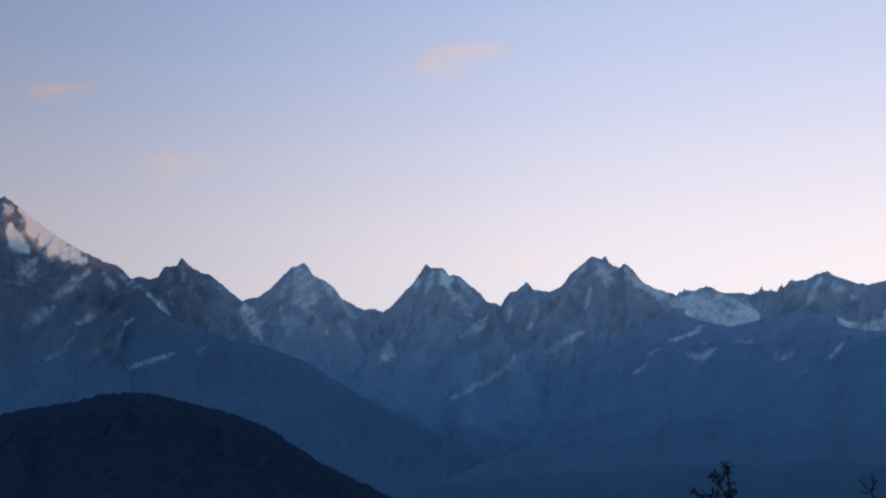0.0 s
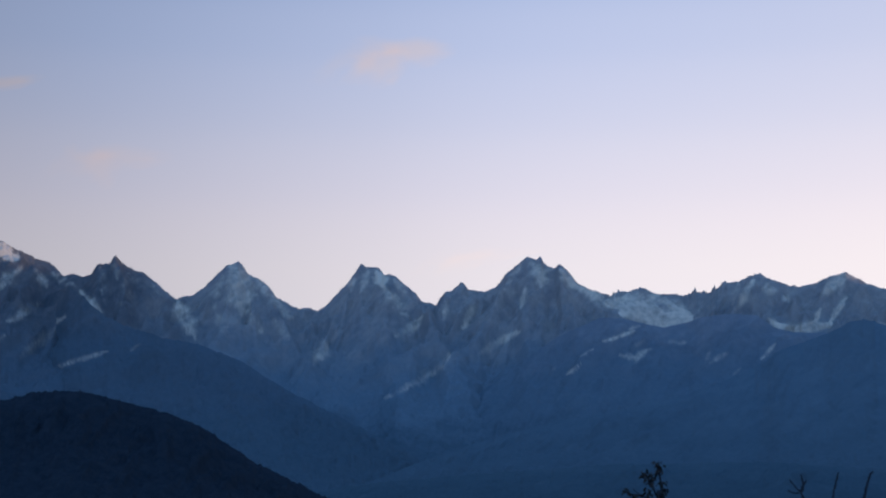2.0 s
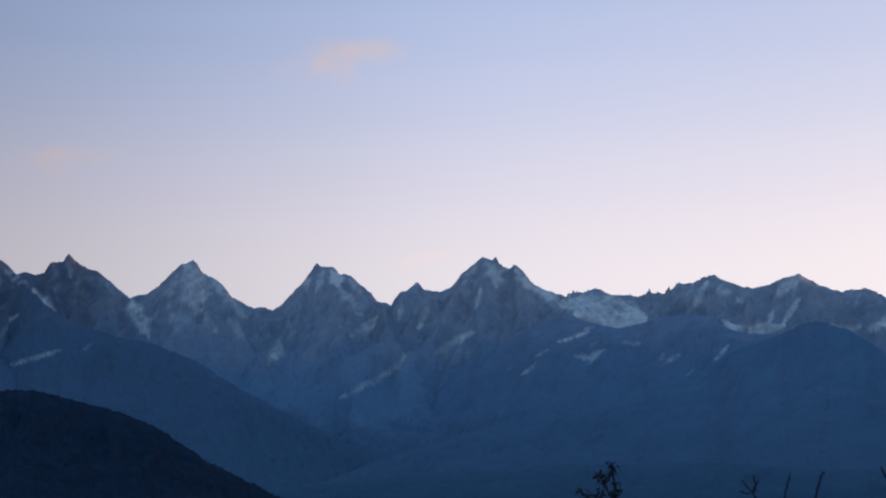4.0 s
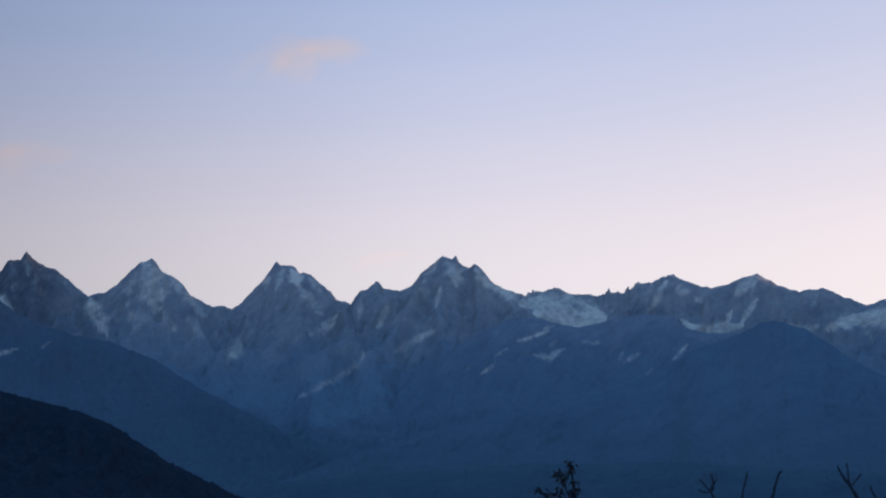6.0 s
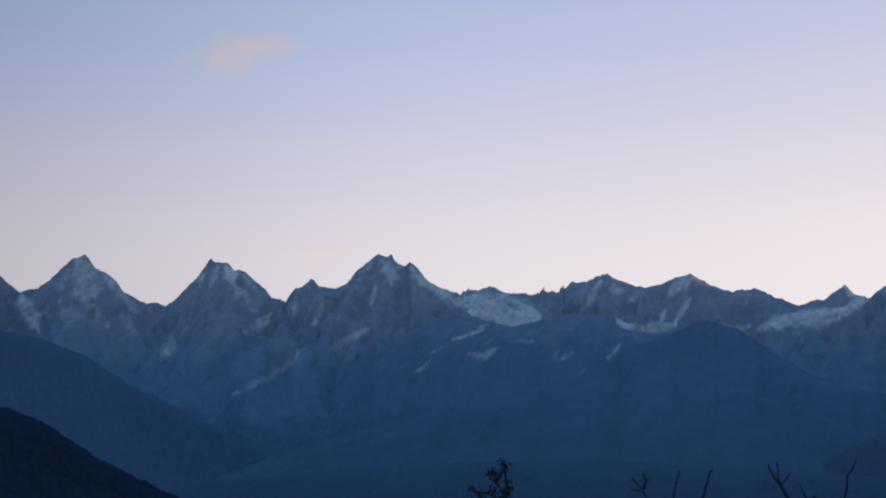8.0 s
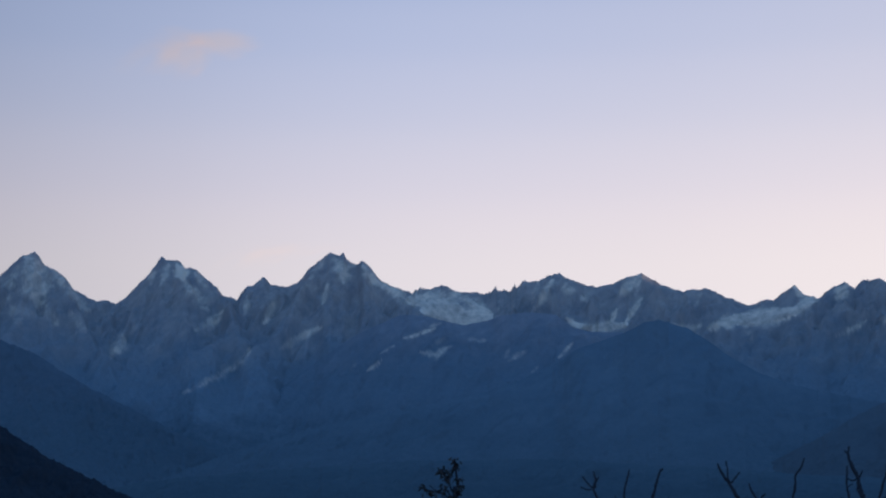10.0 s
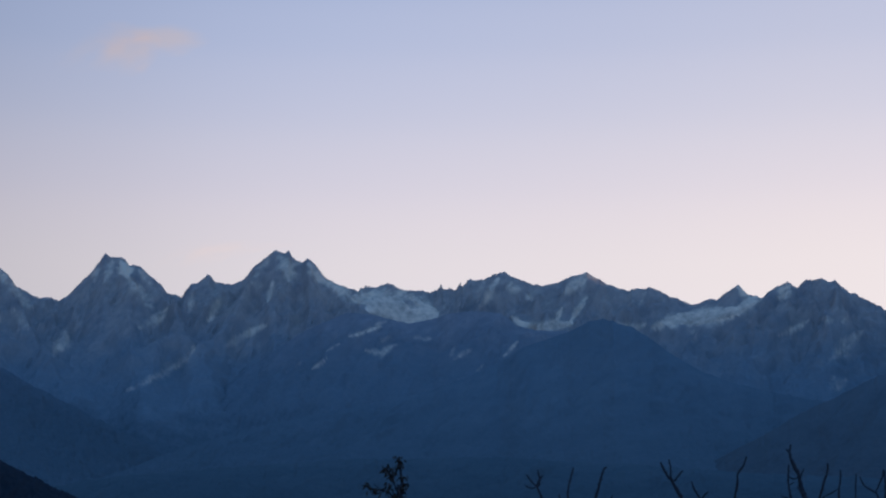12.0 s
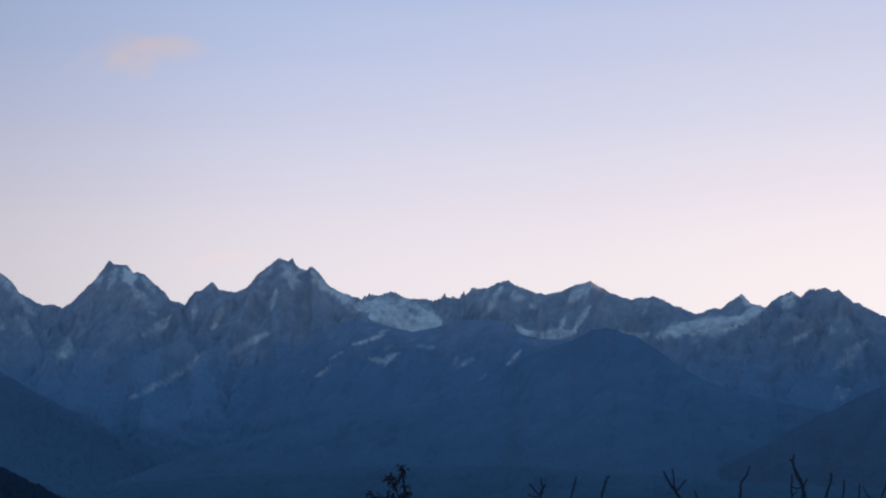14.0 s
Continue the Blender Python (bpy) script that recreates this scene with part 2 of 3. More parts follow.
def stroke(az, el, line, width, taper=0.0):
    """1 on a line of (bearing, height angle) points, falling off about a width away; it may thin out towards its ends."""
    best = np.full(az.shape, 9.0)
    run = np.cumsum([0] + [math.hypot(q[0] - p[0], q[1] - p[1]) for p, q in zip(line, line[1:])])
    for k, ((a0, e0), (a1, e1)) in enumerate(zip(line, line[1:])):
        da, de = a1 - a0, e1 - e0
        t = np.clip(((az - a0) * da + (el - e0) * de) / (da * da + de * de), 0, 1)
        along = (run[k] + t * (run[k + 1] - run[k])) / run[-1]
        wide = width * (1 - taper + 1.3 * taper * np.sin(math.pi * (0.06 + 0.88 * along)))
        best = np.minimum(best, np.hypot(az - a0 - t * da, el - e0 - t * de) / wide)
    return np.exp(-0.8 * best ** 2.2)


def grid_mesh(name, co, material_, fields=None):
    """A sheet through a rows x columns x 3 array of points."""
    rows, cols = co.shape[:2]
    k = np.arange(rows * cols).reshape(rows, cols)
    quads = np.stack([k[:-1, :-1], k[:-1, 1:], k[1:, 1:], k[1:, :-1]], -1).reshape(-1, 4)
    me = bpy.data.meshes.new(name)
    me.vertices.add(rows * cols)
    me.vertices.foreach_set("co", co.reshape(-1).astype(np.float32))
    me.loops.add(quads.size)
    me.loops.foreach_set("vertex_index", quads.reshape(-1).astype(np.int32))
    me.polygons.add(len(quads))
    me.polygons.foreach_set("loop_start", (np.arange(len(quads)) * 4).astype(np.int32))
    me.polygons.foreach_set("loop_total", np.full(len(quads), 4, np.int32))
    me.polygons.foreach_set("use_smooth", np.ones(len(quads), bool))
    for key, vals in (fields or {}).items():
        me.attributes.new(key, "FLOAT", "POINT").data.foreach_set("value", vals.reshape(-1).astype(np.float32))
    me.update(calc_edges=True)
    me.materials.append(material_)
    return me


class Relief:
    """A ridge of land: a crest (bearing, height angle) at a distance, with faces that fall to the valley on both sides."""

    def __init__(self, crest, dist, base, fall, front, back, jag=0.02, rough=30, grain=150, slant=0.9, spurs=(), teeth=(), fluted=0.16, step=0.04, wander=60, blur=1.5, rows=200, trees=0.0):
        a = np.array(crest)
        self.az = np.arange(a[0, 0], a[-1, 0] + step / 2, step)
        el = np.interp(self.az, a[:, 0], a[:, 1])
        el += jag * fbm(self.az * 4.2 + dist_seed(dist), self.az * 0 + 3.3, 4, 0.85)
        for a0, a1, high in teeth:
            el += high * ((self.az > a0) & (self.az < a1)) * np.clip(ridged(self.az * 2.9 + 1.7, self.az * 0 + 6.1, 3, 0.8) - 0.45, 0, 1) * 1.8
        if trees:
            el += trees * (np.abs(fbm(self.az * 9.0 + 3, self.az * 0 + 1.1, 3, 0.8)) - 0.15)
        far = np.interp(self.az, *np.array(dist).T) if isinstance(dist, (list, tuple)) else np.full_like(self.az, dist)
        far = far + wander * fbm(self.az * 0.5, self.az * 0 + 8.8, 3)
        u = np.linspace(0, 1, rows)
        d = np.concatenate([-back * np.linspace(1, 0, 24)[:-1] ** 1.5, front * u ** 1.5])
        A, D = np.meshgrid(self.az, d)
        r = far[None, :] - D
        down = np.abs(D)
        sharp = far * np.tan(np.radians(el))
        wide = far * np.tan(np.radians(smooth_profile(el, blur / step)))
        keep = np.exp(-down / (0.3 * fall))
        top = sharp[None, :] * keep + wide[None, :] * (1 - keep)
        z = base + (top - base) * np.exp(-down / fall)
        grow = np.clip(down / (0.14 * fall), 0, 1) * np.exp(-down / (0.62 * fall))
        arc = np.radians(A) * 4200
        for az0, lean, high, wid in spurs:
            fade = 800 if wid > 0.6 else 320
            c = (slice(None), np.abs(self.az - az0) < 4.5 + 5 * wid)
            dn = down[:, :1]
            mid = az0 - 0.35 * lean * (1 - np.exp(-dn / 350)) + 0.25 * fbm(dn / 160, dn * 0 + az0, 3)
            w = wid * (0.25 + dn / 500)
            z[c] += high * np.clip(dn / 130, 0, 1) * np.exp(-dn / fade) * np.maximum(0, 1 - np.abs(A[c] - mid) / w)
        warp = 0.5 * grain * fbm(arc / grain * 0.7, down / grain * 0.5 + 5, 3)
        gully = ridged((arc + slant * down + warp) / grain, (down + warp) / (grain * 2.2) + dist_seed(dist), 6, 0.6)
        flutes = ridged((arc + 0.6 * down + 1.2 * warp) / 40, (down + warp) / 95 + dist_seed(dist), 5, 0.65)
        z += rough * grow * (gully - 0.45) * 2
        z += fluted * rough * np.clip(down / 45, 0, 1) * np.exp(-down / (0.7 * fall)) * (flutes - 0.45)
        z += 0.12 * rough * np.clip(down / 40, 0, 1) * fbm(arc / 16, down / 16, 3, 0.6)
        self.hollow = 0.45 - 0.6 * gully - 0.4 * flutes
        self.A, self.z, self.r, self.D = A, z, r, D
        self.E = np.degrees(np.arctan2(z, r))
        self.co = np.stack([r * np.sin(np.radians(A)), r * np.cos(np.radians(A)), z + EYE[2]], -1)

    def bed(self, lines):
        """Smooths the land where thick snow lies in it."""
        lie = np.max([stroke(self.A, self.E, line, width) for width, line in lines], 0)
        lie = np.apply_along_axis(smooth_profile, 0, np.clip(lie * 1.6, 0, 1), 5)
        even = np.apply_along_axis(smooth_profile, 1, self.z, 14)
        even = np.apply_along_axis(smooth_profile, 0, even, 3)
        lie *= np.clip(self.D / 60, 0, 1)
        self.z = self.z * (1 - lie) + even * lie
        self.E = np.degrees(np.arctan2(self.z, self.r))
        self.co[..., 2] = self.z + EYE[2]

    def piece(self, a0, a1):
        i, j = np.searchsorted(self.az, a0 - 1e-6), np.searchsorted(self.az, a1 - 1e-6)
        return slice(i, min(j + 1, len(self.az)))


def dist_seed(dist):
    return (dist if isinstance(dist, (int, float)) else dist[0][1]) * 0.013


# ---------------------------------------------------------------- the snow range
MOUNTAINS = []


def peak(label, crest_line, drifts, sheets=()):
    """A peak of the range: its crest from saddle to saddle as (bearing, height angle); the drifts on its face, each
    with cover, width and line; and the thick sheets of snow in its basins, each with width and line."""
    MOUNTAINS.append((label, crest_line, drifts, sheets))


peak("high grey rock peak with broad snow on its crest",
     ((-26, 8), (-21, 8.6), (-18, 9.4), (-16.2, 10.3), (-15.12, 10.85), (-14.31, 10.28), (-13.44, 9.65), (-12.38, 9.05), (-11.13, 8.57), (-10.8, 8.24), (-10.49, 8.3), (-10.16, 8.21)),
     [(1.25, 0.28, ((-14.5, 10.42), (-13.98, 9.87), (-13.35, 9.33), (-12.51, 8.82))),
      (1.2, 0.17, ((-14.93, 9.91), (-14.65, 9.31), (-14.26, 9.04))),
      (0.5, 0.2, ((-15.11, 10.58), (-14.98, 10.25))),
      (0.3, 0.36, ((-14.07, 8.7), (-14.5, 7.99))),
      (0.38, 0.2, ((-12.25, 8.45), (-13.25, 7.55))),
      (0.4, 0.13, ((-11.71, 8.37), (-11.3, 7.86))),
      (0.3, 0.18, ((-11.12, 8.29), (-10.44, 7.92))),
      (0.3, 0.16, ((-10.79, 6.66), (-12.25, 5.29))),
      (0.3, 0.14, ((-12.66, 6.14), (-13.47, 5.36))),
      (0.35, 0.2, ((-13.4, 7.2), (-14.3, 6.5))),
      (0.3, 0.16, ((-11.6, 7.3), (-12.6, 6.6)))])
peak("blunt rock peak with a small pointed top",
     ((-9.88, 8.32), (-9.69, 8.65), (-9.25, 8.72), (-9.08, 8.96), (-8.63, 8.58), (-8.1, 8.41), (-7.65, 8.07), (-7, 7.52)),
     [(0.62, 0.16, ((-10.19, 7.73), (-9.85, 7.26), (-9.52, 7.05))),
      (0.35, 0.12, ((-9.16, 8.72), (-8.99, 8.18))),
      (0.16, 0.31, ((-8.62, 8.35), (-8.46, 6.99))),
      (0.18, 0.18, ((-7.84, 7.97), (-7.53, 7.01))),
      (0.25, 0.14, ((-9.59, 8.52), (-9.37, 7.36))),
      (0.5, 0.27, ((-6.96, 7.41), (-6.65, 6.92), (-6.35, 6.21)))])
peak("pyramid peak with a snow-streaked face",
     ((-6.38, 7.71), (-5.99, 8), (-5.31, 8.69), (-5.06, 8.77), (-4.88, 8.87), (-4.73, 8.76), (-4.5, 8.41), (-4.13, 8.28), (-3.83, 8.06), (-3.53, 7.64), (-2.74, 7.27), (-2.45, 7.31), (-2.09, 7.2)),
     [(0.5, 0.5, ((-4.96, 8.56), (-4.65, 7.24))),
      (0.45, 0.17, ((-4.18, 8.2), (-3.55, 7.5), (-3, 6.85))),
      (0.35, 0.2, ((-5.41, 8.36), (-5.67, 7.32))),
      (0.35, 0.2, ((-4.41, 7.05), (-4.11, 6.46))),
      (0.3, 0.18, ((-3.62, 6.95), (-3.13, 6.18))),
      (0.3, 0.16, ((-5.58, 7.03), (-5.18, 6.26)))])
peak("steep flat-topped peak with a bright snow patch",
     ((-1.66, 7.55), (-1.07, 8.2), (-0.6, 8.86), (-0.44, 8.74), (0.02, 8.74), (0.22, 8.51), (0.61, 8.43), (1.3, 7.84), (1.5, 7.58), (2.01, 7.43)),
     [(1, 0.17, ((0.0, 8.52), (0.14, 8.12))),
      (0.4, 0.2, ((0.22, 8), (0.61, 7.45), (1.06, 7.06))),
      (0.45, 0.12, ((-0.32, 8.59), (-0.63, 7.84))),
      (0.45, 0.14, ((1.53, 7.02), (1.26, 6.67), (0.61, 6.34))),
      (0.3, 0.14, ((-0.87, 8.43), (-0.97, 7.84))),
      (0.5, 0.31, ((-1.81, 6.12), (-2.12, 5.5))),
      (0.35, 0.12, ((0.55, 8.33), (1.01, 7.84)))])
peak("small sharp rock spike on the crest",
     ((2.19, 7.7), (2.35, 7.87), (2.59, 7.93), (2.9, 8.24), (3.18, 7.98), (3.81, 7.88)),
     [(0.45, 0.14, ((3.31, 7.34), (2.97, 6.62))),
      (0.35, 0.12, ((2.39, 7.64), (2.28, 6.86))),
      (0.6, 0.14, ((2.47, 5.72), (2.27, 5.3), (1.68, 4.95), (0.89, 4.52), (0.31, 4.21))),
      (0.4, 0.23, ((2.07, 5.14), (1.09, 4.72)))])
peak("tall twin-topped rock peak streaked with snow",
     ((4.16, 8.11), (4.46, 8.5), (5.22, 9.12), (5.44, 8.98), (5.56, 8.99), (5.69, 9.08), (5.82, 8.83), (6.14, 8.67), (6.34, 8.82), (6.59, 8.66), (6.91, 8.23), (7.29, 7.97), (8.16, 7.68)),
     [(0.5, 0.25, ((5.41, 8.85), (5.84, 8.34))),
      (0.5, 0.12, ((5.64, 8.38), (5.69, 8.03))),
      (0.5, 0.18, ((6.43, 8.6), (6.85, 8.07))),
      (0.6, 0.16, ((6.91, 8.07), (7.58, 7.67), (8.25, 7.31))),
      (0.4, 0.1, ((5.18, 8), (4.96, 7.32))),
      (0.35, 0.16, ((4.46, 7.97), (4.85, 7.85))),
      (0.5, 0.13, ((4.93, 6.52), (4.3, 6.18), (3.49, 5.66))),
      (0.35, 0.16, ((4.96, 8.78), (4.56, 8.2)))])
peak("low jagged crest above a snow basin",
     ((8.4, 7.8), (8.94, 7.92), (9.12, 8.0), (9.29, 7.97), (9.51, 7.84), (9.9, 7.72), (10.28, 7.77), (10.76, 7.64), (10.91, 7.83), (11.52, 7.71)),
     [(0.5, 0.2, ((8.2, 7.66), (8.8, 7.6), (9.4, 7.6), (9.95, 7.5))),
      (0.4, 0.1, ((10.3, 7.5), (10.6, 7.3))),
      (0.3, 0.1, ((11.3, 7.5), (11.1, 7.1)))],
     [(0.19, ((8.6, 7.15), (9.1, 6.98), (9.7, 6.88), (10.3, 6.92), (10.7, 6.95))),
      (0.09, ((8.0, 7.52), (8.6, 7.3))),
      (0.15, ((8.8, 7.38), (9.4, 7.34), (9.75, 7.1))),
      (0.08, ((10.05, 7.45), (10.4, 7.2), (10.8, 6.98)))])
peak("broad toothed rock peak with snow gullies",
     ((12.01, 8.06), (12.39, 8.09), (12.67, 8.21), (13.21, 8.37), (13.48, 8.24), (13.7, 8.14), (13.89, 8.02), (14.51, 7.87)),
     [(0.55, 0.12, ((13, 8.13), (12.4, 7.16))),
      (0.35, 0.1, ((12.57, 8.19), (12.26, 7.32))),
      (0.5, 0.16, ((13.35, 7.85), (13.74, 7.79))),
      (0.35, 0.12, ((14.02, 7.59), (14.16, 7.39)))],
     [(0.06, ((13.5, 6.8), (13.75, 6.62))),
      (0.11, ((13.75, 6.6), (13.98, 6.5), (14.46, 6.46), (15.0, 6.52), (15.5, 6.56))),
      (0.05, ((15.0, 6.6), (15.2, 7.1))),
      (0.04, ((15.5, 6.66), (16.0, 7.25)))])
peak("rounded peak with snow down one flank",
     ((15.1, 8), (15.5, 8.19), (16.1, 8.33), (16.58, 8.05), (16.78, 7.91), (17.46, 7.71), (18.34, 7.77), (19.02, 7.43), (19.7, 7.17)),
     [(0.4, 0.29, ((16.12, 8.19), (15.48, 7.66))),
      (0.45, 0.08, ((16.1, 7.46), (15.6, 6.9))),
      (0.4, 0.08, ((18.12, 7.64), (17.88, 7.19))),
      (0.55, 0.12, ((17.13, 6.55), (17.57, 6.31), (18.05, 6.53)))])
peak("small pointed peak above a long glacier",
     ((20.38, 7.35), (20.57, 7.31), (21.26, 7.82), (21.58, 7.52), (22.01, 7.32)),
     [(0.65, 0.14, ((21.3, 7.74), (21.6, 7.47))),
      (0.3, 0.2, ((19.94, 6.37), (19.83, 5.93)))],
     [(0.08, ((18.35, 6.4), (18.8, 6.58))),
      (0.14, ((18.8, 6.58), (19.3, 6.7))),
      (0.17, ((19.3, 6.7), (20.04, 6.67), (21.17, 6.89))),
      (0.13, ((21.17, 6.89), (21.97, 7.34)))])
peak("rugged dark rock peak with a snow shoulder and an added unseen eastern ridge",
     # from bearing 29 on an unseen crest, added to block the low sun
     ((22.6, 7.71), (22.95, 7.86), (23.27, 7.66), (23.56, 7.92), (23.75, 7.85), (24.09, 7.97), (24.32, 7.82), (24.54, 7.87), (24.78, 7.64), (25.06, 7.4), (25.52, 7.18), (26.25, 6.79), (27.31, 6.52), (29, 7), (31.5, 8.8), (34, 9.9), (40, 10.3), (60, 9.7)),
     [(0.6, 0.2, ((22.69, 7.36), (22.98, 7.68))),
      (0.45, 0.2, ((25.33, 6.1), (24.9, 5.69), (24.32, 5.18))),
      (0.45, 0.29, ((24.68, 4.51), (24.33, 4.21))),
      (0.4, 0.12, ((23.61, 6.52), (23.13, 6.26), (22.65, 6.08))),
      (0.35, 0.16, ((24.28, 6.66), (24.17, 6.37))),
      (0.3, 0.14, ((24.9, 6.64), (24.74, 6.36)))])
# ribs that fan out from the summits: bearing, lean to the west on the way down, height, width
SPURS = ((-15.1, 5.0, 90, 2.0), (-13.2, 9.0, 50, 0.9), (-11.3, 8.0, 40, 0.8), (-9.1, -4.0, 40, 0.8), (-9.3, 6.0, 30, 0.7), (-4.9, 3.0, 60, 1.2), (-4.2, -9.0, 45, 0.8), (-5.3, 11.0, 35, 0.7), (-0.6, 9.0, 45, 0.8), (0.1, -2.0, 55, 0.9), (0.6, -10.0, 35, 0.7), (2.9, 8.0, 40, 0.8),
         (5.2, 11.0, 60, 1.0), (5.6, 2.0, 34, 0.9), (6.4, -4.0, 50, 0.9), (7.2, -9.0, 30, 0.7), (9.3, 9.0, 30, 0.8), (13.2, 9.0, 50, 0.9), (12.6, 3.0, 30, 0.6), (13.6, -7.0, 40, 0.8), (16.1, 9.0, 60, 1.0), (16.3, -5.0, 45, 0.9), (18.3, 7.0, 40, 0.9), (21.2, 9.0, 40, 0.8), (23.6, 10.0, 60, 1.1), (25.0, 5.0, 60, 1.3), (24.3, -6.0, 40, 0.8))


def snow_field(land, lines, dust):
    """How much snow lies at each point: the named drifts, broken by flutings, and a dusting in the high hollows."""
    s = np.zeros(land.A.shape)
    wob = 0.22 * fbm(land.A * 3.1, land.E * 3.1, 5, 0.65)
    # wind and ledges draw the snow out in slanting streaks
    across, along = 0.51 * land.A - 0.86 * land.E + 0.5 * wob, 0.86 * land.A + 0.51 * land.E
    streaks = 0.75 * fbm(across * 8.5, along * 1.7, 5, 0.7) + 0.5 * fbm(land.A * 3.2 + 5, land.E * 4 + land.A, 5, 0.75)
    for cover, width, line in lines:
        shift = wob * min(1.0, width / 0.25)
        s = np.maximum(s, cover * stroke(land.A + shift, land.E + 0.6 * shift[:, ::-1], line, width * 1.1, 0.7))
    high = np.clip((land.E - 6.2) / 1.8, 0, 1)
    mid = np.clip((land.E - 3.8) / 1.2, 0, 1) * np.clip((7.4 - land.E) / 1.0, 0, 1)
    drift = s * np.clip((land.E - 1.5) / 5, 0.5, 1) * np.clip(1.0 + 1.0 * streaks, 0.45, 1.4)
    return np.clip(drift + dust * high * np.clip(0.15 + 1.3 * land.hollow + 0.9 * streaks, 0, 1.2) + 0.5 * dust * mid * np.clip(1.6 * streaks - 0.15, 0, 1), 0, 1)


def glacier(land, lines, parent):
    """A thick sheet of snow lying on the land, where it covers some lines."""
    wob = 0.05 * fbm(land.A * 5.1, land.E * 5.1, 4, 0.6)
    lie = np.max([stroke(land.A + wob, land.E + 0.6 * wob[:, ::-1], line, width * 1.25) for width, line in lines], 0)
    lie -= 0.8 * np.clip(ridged(land.A * 1.7 + land.E * 1.3, land.E * 0.5 + land.A * 0.2, 3) - 0.64, 0, 0.4) + 0.12 * fbm(land.A * 9, land.E * 9, 3)
    j = np.where((lie > 0.55).any(0))[0]
    i = np.where((lie > 0.55).any(1))[0]
    box = (slice(i[0], i[-1] + 2), slice(j[0], j[-1] + 2))
    co, lie = land.co[box].copy(), lie[box]
    co[..., 2] += np.clip((lie - 0.5) * 10, -5, 2.5)
    keep = lie > 0.42
    rows, cols = keep.shape
    k = np.arange(rows * cols).reshape(rows, cols)
    quads = np.stack([k[:-1, :-1], k[:-1, 1:], k[1:, 1:], k[1:, :-1]], -1)
    quads = quads[keep[:-1, :-1] & keep[1:, 1:] & keep[:-1, 1:] & keep[1:, :-1]]
    used, flat = np.unique(quads, return_inverse=True)
    me = bpy.data.meshes.new("glacier")
    me.from_pydata(co.reshape(-1, 3)[used].tolist(), [], flat.reshape(-1, 4).tolist())
    me.polygons.foreach_set("use_smooth", np.ones(len(me.polygons), bool))
    me.materials.append(MAT_SNOW)
    ob = new("glacier", me)
    ob.parent = parent
    ob["label"] = "pale sheet of dawn-tinted snow"
    return ob


crest = [p for m in MOUNTAINS for p in m[1]]
# narrow rock ribs all along the crest
ribs = [(a + random.uniform(-0.2, 0.2), random.uniform(-7, 13), random.uniform(8, 24), random.uniform(0.3, 0.55)) for a in np.arange(-16, 28, 0.55)]
RANGE = Relief(crest, 4250, -70, 620, 2000, 320, jag=0.08, rough=58, grain=135, spurs=(*SPURS, *ribs), fluted=0.28, rows=290, step=0.027, teeth=((2.1, 4.0, 0.05), (5.0, 5.9, 0.05), (8.1, 11.7, 0.26), (11.7, 14.4, 0.15), (20.0, 21.0, 0.05), (22.5, 32, 0.09)))
sheets = [sheet for m in MOUNTAINS for sheet in m[3]]
RANGE.bed([(1.6 * width, line) for width, line in sheets])
snow = snow_field(RANGE, [d for m in MOUNTAINS for d in m[2]] + [(0.7, 1.5 * width, line) for width, line in sheets], 0.26)
# how far the shaded western colours replace those of the range
west_shade = 0.5 - 0.5 * np.clip((RANGE.A + 7.6 + 1.6 * fbm(RANGE.A * 0.9, RANGE.E * 0.9, 4)) / 1.8, -1, 1)
for k, (label, line, _, own) in enumerate(MOUNTAINS):
    a1 = MOUNTAINS[k + 1][1][0][0] if k + 1 < len(MOUNTAINS) else line[-1][0]
    cut = RANGE.piece(line[0][0], a1)
    mountain = tagged(new("mountain", grid_mesh("mountain", RANGE.co[:, cut], MAT_RANGE, {"snow": snow[:, cut], "west_shade": west_shade[:, cut]})), label, "mountain", "peaks of the snow range")
    if own:
        glacier(RANGE, own, mountain)

